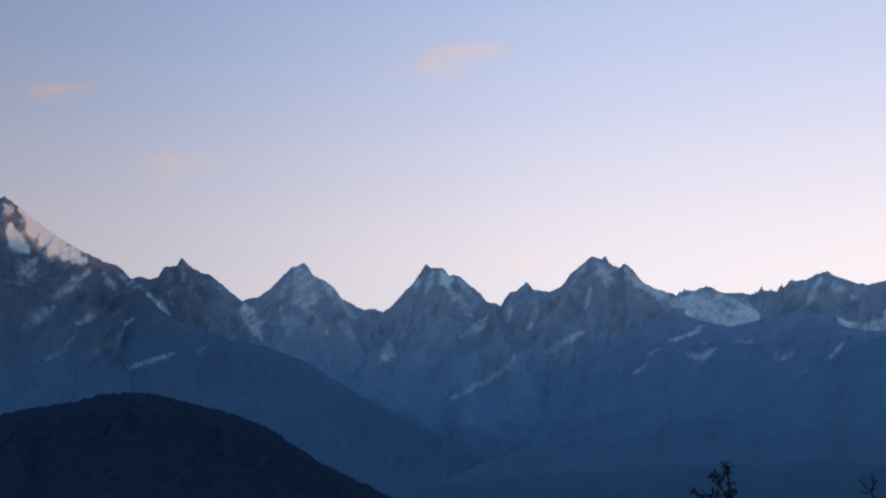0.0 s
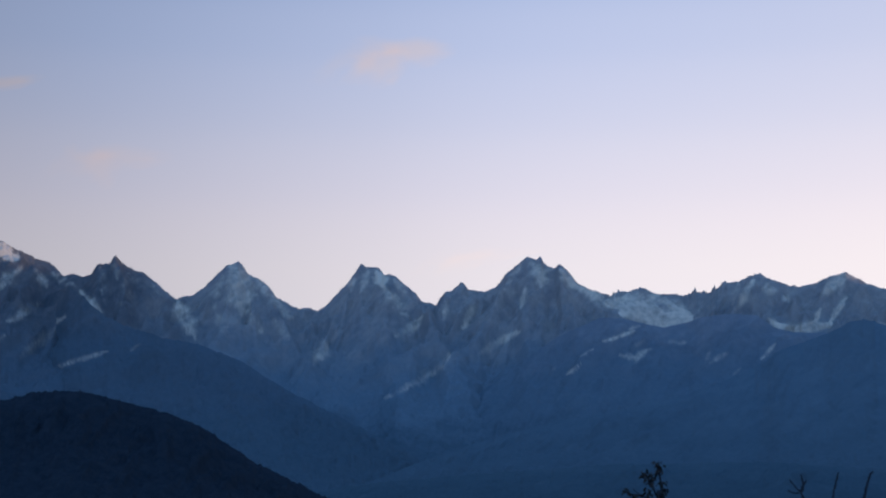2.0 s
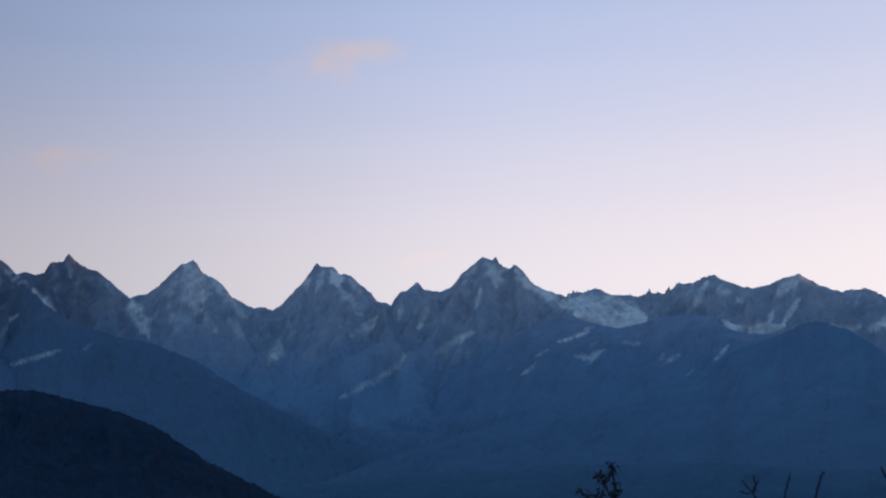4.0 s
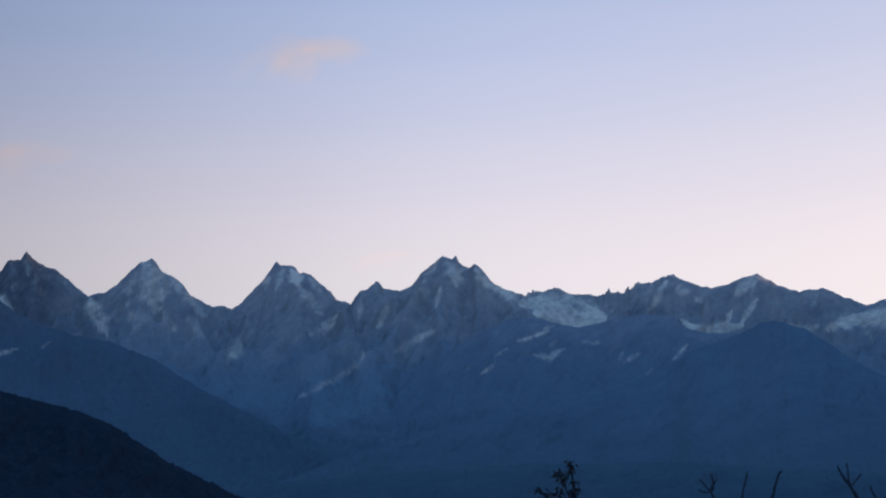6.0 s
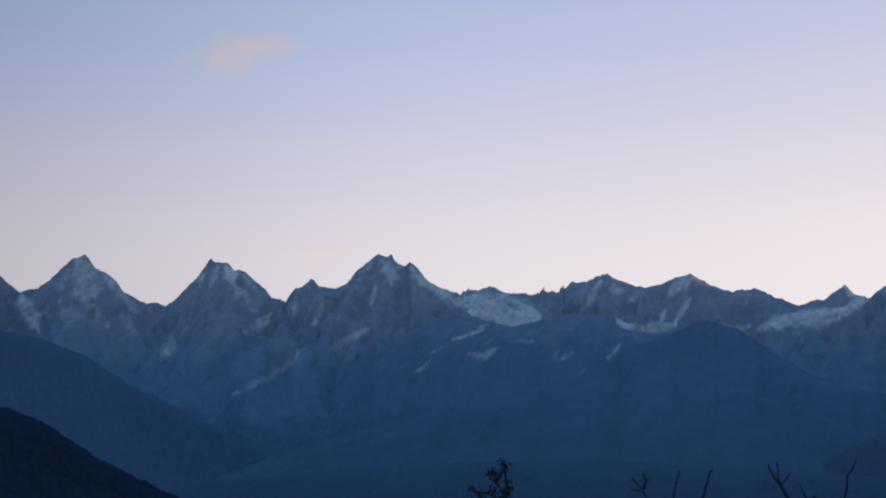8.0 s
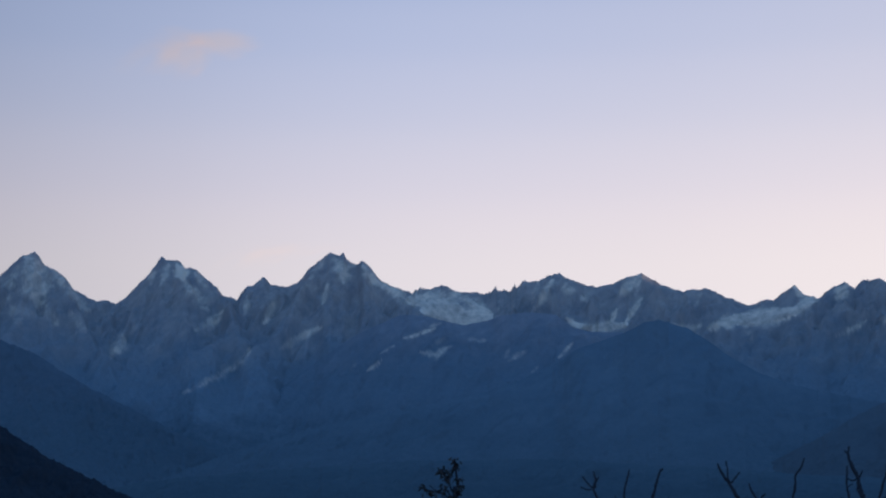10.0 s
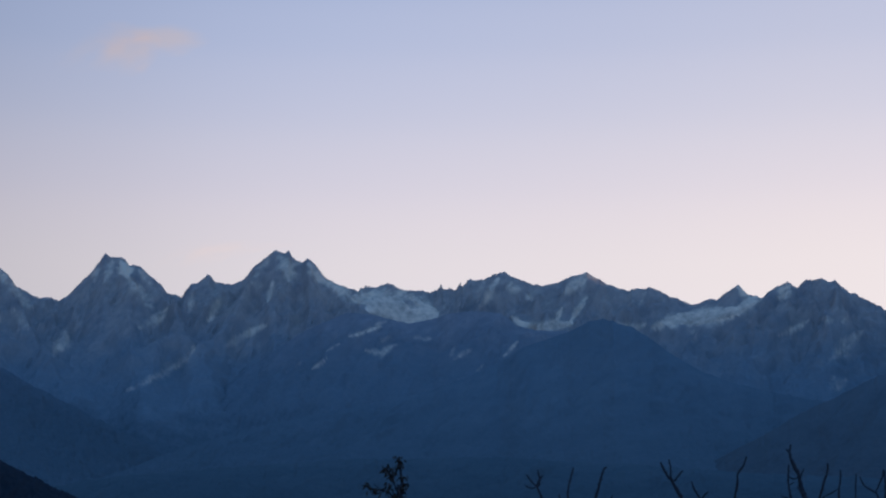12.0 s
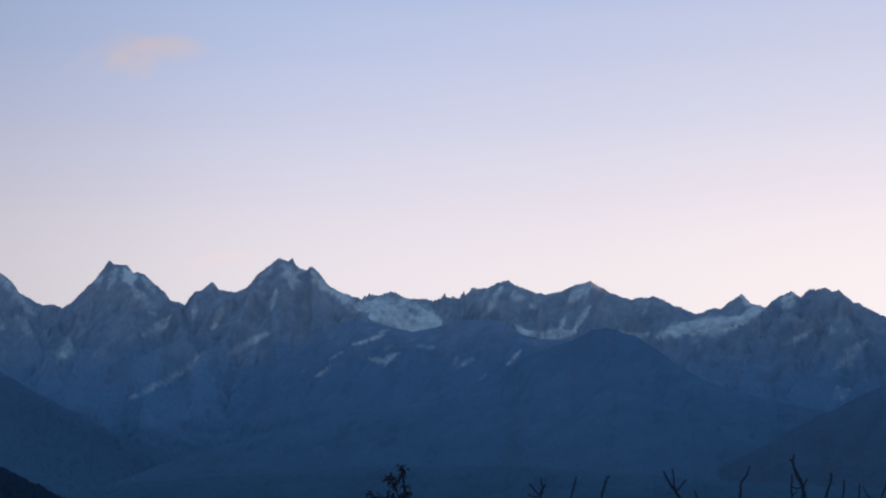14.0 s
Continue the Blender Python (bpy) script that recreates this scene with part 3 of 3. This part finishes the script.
# ---------------------------------------------------------------- spurs and foothills in front of it
HILLS = [
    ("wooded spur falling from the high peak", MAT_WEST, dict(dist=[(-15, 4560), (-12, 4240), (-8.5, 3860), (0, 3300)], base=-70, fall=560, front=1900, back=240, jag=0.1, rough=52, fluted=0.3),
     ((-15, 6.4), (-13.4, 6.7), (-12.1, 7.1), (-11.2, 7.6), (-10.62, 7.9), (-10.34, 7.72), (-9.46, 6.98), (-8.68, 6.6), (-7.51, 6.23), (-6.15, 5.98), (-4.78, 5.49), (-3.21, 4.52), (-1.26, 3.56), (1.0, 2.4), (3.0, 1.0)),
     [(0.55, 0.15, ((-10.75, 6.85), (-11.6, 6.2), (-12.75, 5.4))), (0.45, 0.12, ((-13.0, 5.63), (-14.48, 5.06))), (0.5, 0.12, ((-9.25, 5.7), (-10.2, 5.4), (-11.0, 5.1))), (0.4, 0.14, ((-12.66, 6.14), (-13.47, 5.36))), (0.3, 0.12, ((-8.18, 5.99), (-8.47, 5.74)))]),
    ("bare spur streaked with dawn-tinted snow below the basin", MAT_SPUR, dict(dist=3850, base=-70, fall=560, front=1900, back=200, jag=0.04, rough=46),
     ((3.0, 4.0), (4.6, 5.2), (6.21, 6.3), (7.76, 6.98), (8.5, 6.93), (9.1, 6.77), (9.86, 6.6), (10.63, 6.74), (11.3, 6.95), (12.16, 7.04), (13.09, 6.94), (13.64, 6.53), (14.37, 6.35), (15.68, 6.3), (17.5, 6.0), (19, 5.0), (22, 3.6)),
     [(0.6, 0.08, ((7.8, 6.13), (8.3, 6.27), (8.95, 6.5))), (0.4, 0.07, ((7.0, 5.62), (7.5, 5.9))), (0.4, 0.1, ((8.72, 6.56), (9.11, 6.66))), (0.45, 0.18, ((8.38, 5.68), (8.91, 5.54), (9.4, 5.87))), (0.35, 0.12, ((8.81, 5.93), (9.21, 6.17))), (0.55, 0.1, ((6.56, 5.0), (7.04, 5.39))), (0.3, 0.12, ((5.87, 4.9), (6.16, 5.29))), (0.4, 0.12, ((11.45, 5.38), (12.14, 5.76))), (0.3, 0.1, ((11.26, 5.38), (11.56, 5.96))), (0.55, 0.1, ((13.21, 5.46), (13.66, 5.98))), (0.45, 0.08, ((12.23, 4.94), (12.48, 5.18))), (0.3, 0.16, ((9.99, 6.16), (10.68, 6.06)))]),
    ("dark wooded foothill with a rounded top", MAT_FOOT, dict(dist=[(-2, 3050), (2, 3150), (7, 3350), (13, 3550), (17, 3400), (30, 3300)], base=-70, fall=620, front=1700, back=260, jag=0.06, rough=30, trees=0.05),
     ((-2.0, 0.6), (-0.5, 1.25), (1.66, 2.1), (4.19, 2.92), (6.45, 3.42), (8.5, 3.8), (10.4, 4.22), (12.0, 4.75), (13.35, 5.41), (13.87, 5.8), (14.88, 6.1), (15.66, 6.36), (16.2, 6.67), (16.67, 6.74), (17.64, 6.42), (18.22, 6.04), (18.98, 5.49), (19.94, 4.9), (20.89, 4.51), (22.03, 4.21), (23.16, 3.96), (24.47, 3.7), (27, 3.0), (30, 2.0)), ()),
    # past bearing 28 it is unseen, raised to keep sun off the foothills
    ("dark wooded slope beyond the valley, with an added unseen eastern rise", MAT_DARK, dict(dist=[(15, 2800), (20, 2900), (28, 3000), (34, 3500), (45, 3300), (80, 2600), (130, 2400)], base=-70, fall=520, front=1400, back=900, jag=0.03, rough=20, trees=0.06),
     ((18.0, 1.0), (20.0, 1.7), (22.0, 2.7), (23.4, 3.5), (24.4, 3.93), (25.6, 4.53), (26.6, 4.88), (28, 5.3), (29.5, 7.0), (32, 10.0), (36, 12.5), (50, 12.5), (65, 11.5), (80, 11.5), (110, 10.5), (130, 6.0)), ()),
    # added ridge: stands in for the dimming at the bottom of the view
    ("low dark ridge added to dim the foot of the slopes", MAT_LOW, dict(dist=2400, base=-70, fall=600, front=1200, back=260, jag=0.09, rough=18),
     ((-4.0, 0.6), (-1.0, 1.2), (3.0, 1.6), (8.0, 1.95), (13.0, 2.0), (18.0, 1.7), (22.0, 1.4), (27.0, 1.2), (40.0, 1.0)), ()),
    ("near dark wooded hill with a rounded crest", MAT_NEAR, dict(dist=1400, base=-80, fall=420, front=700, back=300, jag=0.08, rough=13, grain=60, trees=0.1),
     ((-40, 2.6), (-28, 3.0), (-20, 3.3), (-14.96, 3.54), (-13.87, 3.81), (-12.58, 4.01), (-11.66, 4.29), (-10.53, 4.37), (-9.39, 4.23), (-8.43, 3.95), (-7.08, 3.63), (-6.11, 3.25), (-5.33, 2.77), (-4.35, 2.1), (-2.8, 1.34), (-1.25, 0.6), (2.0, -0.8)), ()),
]
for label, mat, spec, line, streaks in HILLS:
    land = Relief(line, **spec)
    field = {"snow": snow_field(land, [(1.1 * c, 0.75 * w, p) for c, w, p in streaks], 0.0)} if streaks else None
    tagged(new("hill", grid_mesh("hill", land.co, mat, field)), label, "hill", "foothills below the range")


# ---------------------------------------------------------------- ground
def ground():
    m, nodes, links, bsdf = material("dry_turf")
    pos = nodes.new("ShaderNodeNewGeometry").outputs["Position"]
    links.new(ramp_node(nodes, links, noise_node(nodes, links, 0.6, 8, 0.7, pos), ((0.3, (0.035, 0.045, 0.022)), (0.7, (0.09, 0.08, 0.045)))), bsdf.inputs["Base Color"])
    bsdf.inputs["Roughness"].default_value = 0.95
    r = np.concatenate([[0.0], np.geomspace(0.6, 4950, 150)])
    a = np.radians(np.linspace(-180, 180, 241))
    A, R = np.meshgrid(a, r)
    x, y = R * np.sin(A), R * np.cos(A)
    lee = np.clip(np.cos(A) * 1.4 + 0.4, 0, 1)
    fall = np.interp(R, [0, 4, 12, 60, 400, 1200, 5000], [0, 0, -1.4, -12, -75, -110, -110])
    z = fall * lee + 0.08 * fbm(x / 2, y / 2, 4) * np.clip(R / 3, 0, 1) + 8 * fbm(x / 220, y / 220, 4) * np.clip(R / 500, 0, 1)
    tagged(new("ground", grid_mesh("ground", np.stack([x, y, z], -1), m)), "dry grassy hillside falling away to the valley", "ground", kind="structure")


ground()


# ---------------------------------------------------------------- trees below the terrace
def place(az, el, dist):
    """A point at a bearing, a height angle from the eye and a distance."""
    a, e = radians(az), radians(el)
    return Vector((dist * math.sin(a), dist * math.cos(a), EYE[2] + dist * math.tan(e)))


def part(name, bm, mat, parent, label=""):
    me = bpy.data.meshes.new(name)
    bm.to_mesh(me)
    bm.free()
    for f in me.polygons:
        f.use_smooth = True
    me.materials.append(mat)
    ob = new(name, me)
    ob.parent = parent
    if label:
        ob["label"] = label
    return ob


def limb(points, r0, r1, sides=8, crook=0.25):
    """A crooked tapering limb through the points, r0 at the first and r1 at the last, with swollen nodes and a bud at the tip."""
    pts = [Vector(p) for p in points]
    way = []
    for k in range(len(pts) - 1):
        p0, p1, p2, p3 = pts[max(k - 1, 0)], pts[k], pts[k + 1], pts[min(k + 2, len(pts) - 1)]
        for j in range(6):
            t = j / 6
            way.append(0.5 * (2 * p1 + (p2 - p0) * t + (2 * p0 - 5 * p1 + 4 * p2 - p3) * t * t + (3 * p1 - p0 - 3 * p2 + p3) * t ** 3))
    way.append(pts[-1])
    bm, rings = bmesh.new(), []
    for k, p in enumerate(way):
        t = k / (len(way) - 1)
        d = (way[min(k + 1, len(way) - 1)] - way[max(k - 1, 0)]).normalized()
        side = d.cross(Vector((0, 1, 0.2))).normalized()
        up = side.cross(d)
        r = (r0 + (r1 - r0) * t) * (1 + random.uniform(-0.18, 0.25))
        if k == 0:
            r *= 0.5
        p = p + side * random.uniform(-crook, crook) * r0 * 2
        rings.append([bm.verts.new(p + r * (math.cos(a) * side + math.sin(a) * up)) for a in (2 * math.pi * s / sides for s in range(sides))])
    for a, b in zip(rings, rings[1:]):
        for s in range(sides):
            bm.faces.new((a[s], a[(s + 1) % sides], b[(s + 1) % sides], b[s]))
    bm.faces.new(rings[0][::-1])
    bm.faces.new(rings[-1])
    return bm


def slope_z(dist):
    return float(np.interp(dist, [0, 4, 12, 60], [0, 0, -1.4, -12]))


def bare_tree(label, foot, dist, shoots):
    """A small leafless tree: a trunk on the slope, boughs rising from its fork, and the twigs that branch off them."""
    root = new("bare_tree")
    base = place(foot, 0, dist)
    base.z = slope_z(dist) - 0.1
    root.location = base
    tagged(root, label, "tree", "bare trees below the terrace")
    fork = base + Vector((0.04, 0.02, (1.0 - base.z) * 0.55))
    here = Matrix.Translation(-base)
    part("trunk", limb([fork + Vector((0.02, 0, 0.06)), base.lerp(fork, 0.6) + Vector((0.03, 0.01, 0)), base], 0.035, 0.055), MAT_BARK, root).data.transform(here)
    for r0, r1, line in shoots:
        off = random.uniform(-0.05, 0.05)
        pts = [place(a, e, dist + off * (2.6 - e)) for a, e in line]
        if line[-1][1] < 0.6 and r1 > 0.0055:
            low = pts[-1].lerp(fork, 0.5) + Vector((0, 0, -0.05))
            bough = part("bough", limb([pts[-1], low, fork], r1, min(0.03, r1 * 1.8)), MAT_BARK, root)
            bough.data.transform(here)
        part("twig", limb(pts, 0.85 * r0, 0.78 * r1), MAT_BARK, root).data.transform(here)
    return root


random.seed(5)
bare_tree("small leafless tree with thin forked dark twigs", 15.4, 9.0, [
    (0.005, 0.009, ((14.38, 1.57), (14.44, 1.4), (14.46, 1.24), (14.38, 1.01), (14.47, 0.75), (14.57, 0.55))),
    (0.004, 0.005, ((14.57, 1.4), (14.47, 1.21), (14.44, 1.01))),
    (0.004, 0.005, ((14.01, 1.4), (14.16, 1.21), (14.34, 1.01))),
    (0.003, 0.005, ((13.93, 1.05), (14.12, 0.96), (14.32, 0.96))),
    (0.005, 0.008, ((15.62, 1.65), (15.54, 1.36), (15.44, 0.98), (15.4, 0.55))),
    (0.005, 0.011, ((16.76, 1.63), (16.66, 1.59), (16.54, 1.26), (16.44, 0.88), (16.34, 0.56))),
    (0.004, 0.006, ((15.11, 0.75), (15.19, 0.4))),
    (0.004, 0.006, ((16.94, 0.71), (16.78, 0.4))),
])
bare_tree("small leafless tree with a finger-like fork of stubby dark twigs", 20.0, 9.0, [
    (0.006, 0.014, ((18.59, 1.83), (18.68, 1.58), (18.81, 1.36), (18.96, 1.16), (19.13, 0.88), (19.28, 0.55))),
    (0.005, 0.006, ((18.86, 1.91), (18.92, 1.64), (18.93, 1.35), (18.98, 1.16))),
    (0.005, 0.006, ((19.33, 1.53), (19.18, 1.35), (19.02, 1.16))),
    (0.005, 0.008, ((19.61, 1.16), (19.72, 0.86), (19.89, 0.59), (20.0, 0.4))),
    (0.005, 0.006, ((20.16, 0.82), (20.04, 0.71), (19.91, 0.55))),
    (0.005, 0.009, ((21.48, 1.99), (21.36, 1.69), (21.18, 1.44), (21.13, 1.06), (21.04, 0.55))),
])
bare_tree("leafless tree with crooked dark branches and the tallest shoots", 23.2, 8.6, [
    (0.005, 0.018, ((22.96, 2.38), (22.91, 2.1), (23.0, 1.76), (23.19, 1.34), (23.25, 0.93), (23.39, 0.55))),
    (0.005, 0.005, ((22.8, 2.23), (22.91, 2.1))),
    (0.005, 0.008, ((22.86, 1.72), (22.84, 1.34), (22.84, 0.93), (22.92, 0.55))),
    (0.004, 0.005, ((22.85, 1.31), (23.04, 1.23), (23.21, 1.34))),
    (0.003, 0.004, ((22.86, 1.02), (23.02, 1.12))),
    (0.004, 0.005, ((23.37, 1.57), (23.25, 1.34))),
    (0.003, 0.005, ((23.12, 0.97), (23.28, 0.68))),
    (0.003, 0.005, ((22.59, 0.67), (22.87, 0.55))),
])
bare_tree("leafless tree with upright dark shoots crossed by side twigs", 24.9, 9.3, [
    (0.006, 0.009, ((24.14, 1.75), (24.13, 1.49), (24.03, 1.19), (23.9, 0.81), (23.8, 0.55))),
    (0.005, 0.008, ((24.56, 1.52), (24.53, 1.15), (24.48, 0.87), (24.45, 0.55))),
    (0.004, 0.005, ((24.5, 0.91), (24.27, 0.77), (24.03, 0.66), (23.84, 0.51))),
    (0.004, 0.006, ((25.05, 1.41), (25.02, 0.96), (25.0, 0.55))),
    (0.004, 0.007, ((25.16, 1.3), (25.3, 1.0), (25.51, 0.85), (25.67, 0.75), (25.76, 0.55))),
    (0.006, 0.005, ((25.94, 1.52), (25.9, 1.33), (25.79, 1.05), (25.65, 0.77))),
    (0.005, 0.008, ((25.96, 1.48), (25.98, 1.14), (25.96, 0.55))),
])


def leaf_mesh():
    """A folded pointed oval leaf, 1 long."""
    bm = bmesh.new()
    mid = [bm.verts.new((0, y, -0.06 * math.sin(math.pi * y))) for y in (0, 0.33, 0.66, 1.0)]
    left = [bm.verts.new((-w, y, 0.08)) for w, y in ((0.24, 0.3), (0.22, 0.62))]
    right = [bm.verts.new((w, y, 0.08)) for w, y in ((0.24, 0.3), (0.22, 0.62))]
    for e in (left, right):
        bm.faces.new((mid[0], e[0], mid[1]))
        bm.faces.new((mid[1], e[0], e[1], mid[2]))
        bm.faces.new((mid[2], e[1], mid[3]))
    bm.normal_update()
    me = bpy.data.meshes.new("leaf")
    bm.to_mesh(me)
    bm.free()
    me.materials.append(MAT_LEAF)
    return me


def leafy_sapling(foot, dist, shoots, tufts):
    root = new("sapling")
    base = place(foot, 0, dist)
    base.z = slope_z(dist) - 0.1
    root.location = base
    tagged(root, "slim sapling top with clumps of dark withered leaves", "tree")
    here = Matrix.Translation(-base)
    for k, (r0, r1, line) in enumerate(shoots):
        pts = [place(a, e, dist) for a, e in line]
        if k == 0:
            pts += [pts[-1].lerp(base, 0.45) + Vector((0.05, 0, 0)), base]
            r1 = 0.022
        part("stem" if k == 0 else "twig", limb(pts, r0, r1), MAT_BARK, root).data.transform(here)
    shape = leaf_mesh()
    for az, el, wide, count in tufts:
        mid = place(az, el, dist)
        for _ in range(2 * count + 1):
            leaf = new("leaf", shape)
            leaf.parent = root
            at = mid + Vector((random.gauss(0, wide), random.gauss(0, wide), random.gauss(0, wide))) - base
            turn = Euler((random.uniform(-2.4, 0.6), random.uniform(-0.8, 0.8), random.uniform(0, 6.28)))
            leaf.matrix_local = Matrix.LocRotScale(at, turn, Vector((1, 1, 1)) * random.uniform(0.018, 0.034))
    return root


leafy_sapling(9.7, 9.0, [
    (0.002, 0.006, ((9.64, 2.01), (9.67, 1.64), (9.74, 1.16), (9.74, 0.78), (9.67, 0.4))),
    (0.002, 0.004, ((9.2, 1.7), (9.32, 1.39), (9.53, 0.97), (9.67, 0.59))),
    (0.002, 0.004, ((8.52, 1.03), (8.72, 0.93), (9.15, 0.86), (9.54, 0.59))),
    (0.002, 0.002, ((8.76, 1.12), (9.09, 0.82))),
], [
    (9.64, 1.93, 0.010, 10), (9.66, 1.76, 0.010, 9), (9.28, 1.60, 0.016, 12), (9.10, 1.57, 0.007, 3), (9.36, 1.42, 0.010, 7), (9.74, 1.30, 0.010, 7), (9.82, 1.10, 0.010, 8), (9.78, 0.92, 0.012, 12),
    (9.30, 1.12, 0.010, 6), (9.28, 0.90, 0.014, 9), (9.50, 0.75, 0.014, 9), (8.75, 0.90, 0.013, 8), (8.56, 1.02, 0.006, 3), (9.00, 0.86, 0.009, 5), (9.60, 0.58, 0.020, 12), (9.5, 0.3, 0.03, 14),
])


# ---------------------------------------------------------------- clouds
def cloud(label, az, el, wide, high, lean, veil):
    """A wisp of high cloud: three torn sheets one behind the other, bellied towards the valley."""
    root = new("cloud")
    far = 4780
    root.location = place(az, el, far)
    root.rotation_euler = (radians(el), 0, radians(-az))
    tagged(root, label, "cloud", "dawn clouds", "structure")
    for k, (across, up, broad, tall, thin) in enumerate(((0.12, 0.22, 0.8, 0.6, 1.0), (-0.26, -0.25, 0.5, 0.95, 0.95), (-0.55, -0.1, 0.6, 0.6, 0.3))):
        u, v = np.meshgrid(np.linspace(-1.6, 1.6, 27), np.linspace(-1.6, 1.6, 15))
        w = 0.25 * (u * u + v * v) + 0.06 * fbm(u * 2 + k, v * 2, 3)
        me = grid_mesh("wisp", np.stack([u, w, v], -1), MAT_CLOUD, {"veil": np.full(u.shape, veil * thin)})
        ob = new("wisp", me)
        ob.parent = root
        ob.matrix_local = Matrix.LocRotScale(Vector((across * wide, -90 * k, up * high)), Euler((0, radians(lean - 10 * k), 0)), Vector((wide * broad, 8, high * tall)))


cloud("small thin peach-tinted cloud high in the sky", 0.3, 16.0, 215, 82, -2, 1.0)
cloud("thin slanting peach-tinted streak of cloud", -13.7, 14.42, 165, 42, -12, 1.0)
cloud("very faint rosy haze of cloud", -9.5, 12.2, 180, 70, 0, 0.4)
cloud("faint rosy cloud just above the crest", 3.3, 9.05, 190, 40, -6, 0.15)
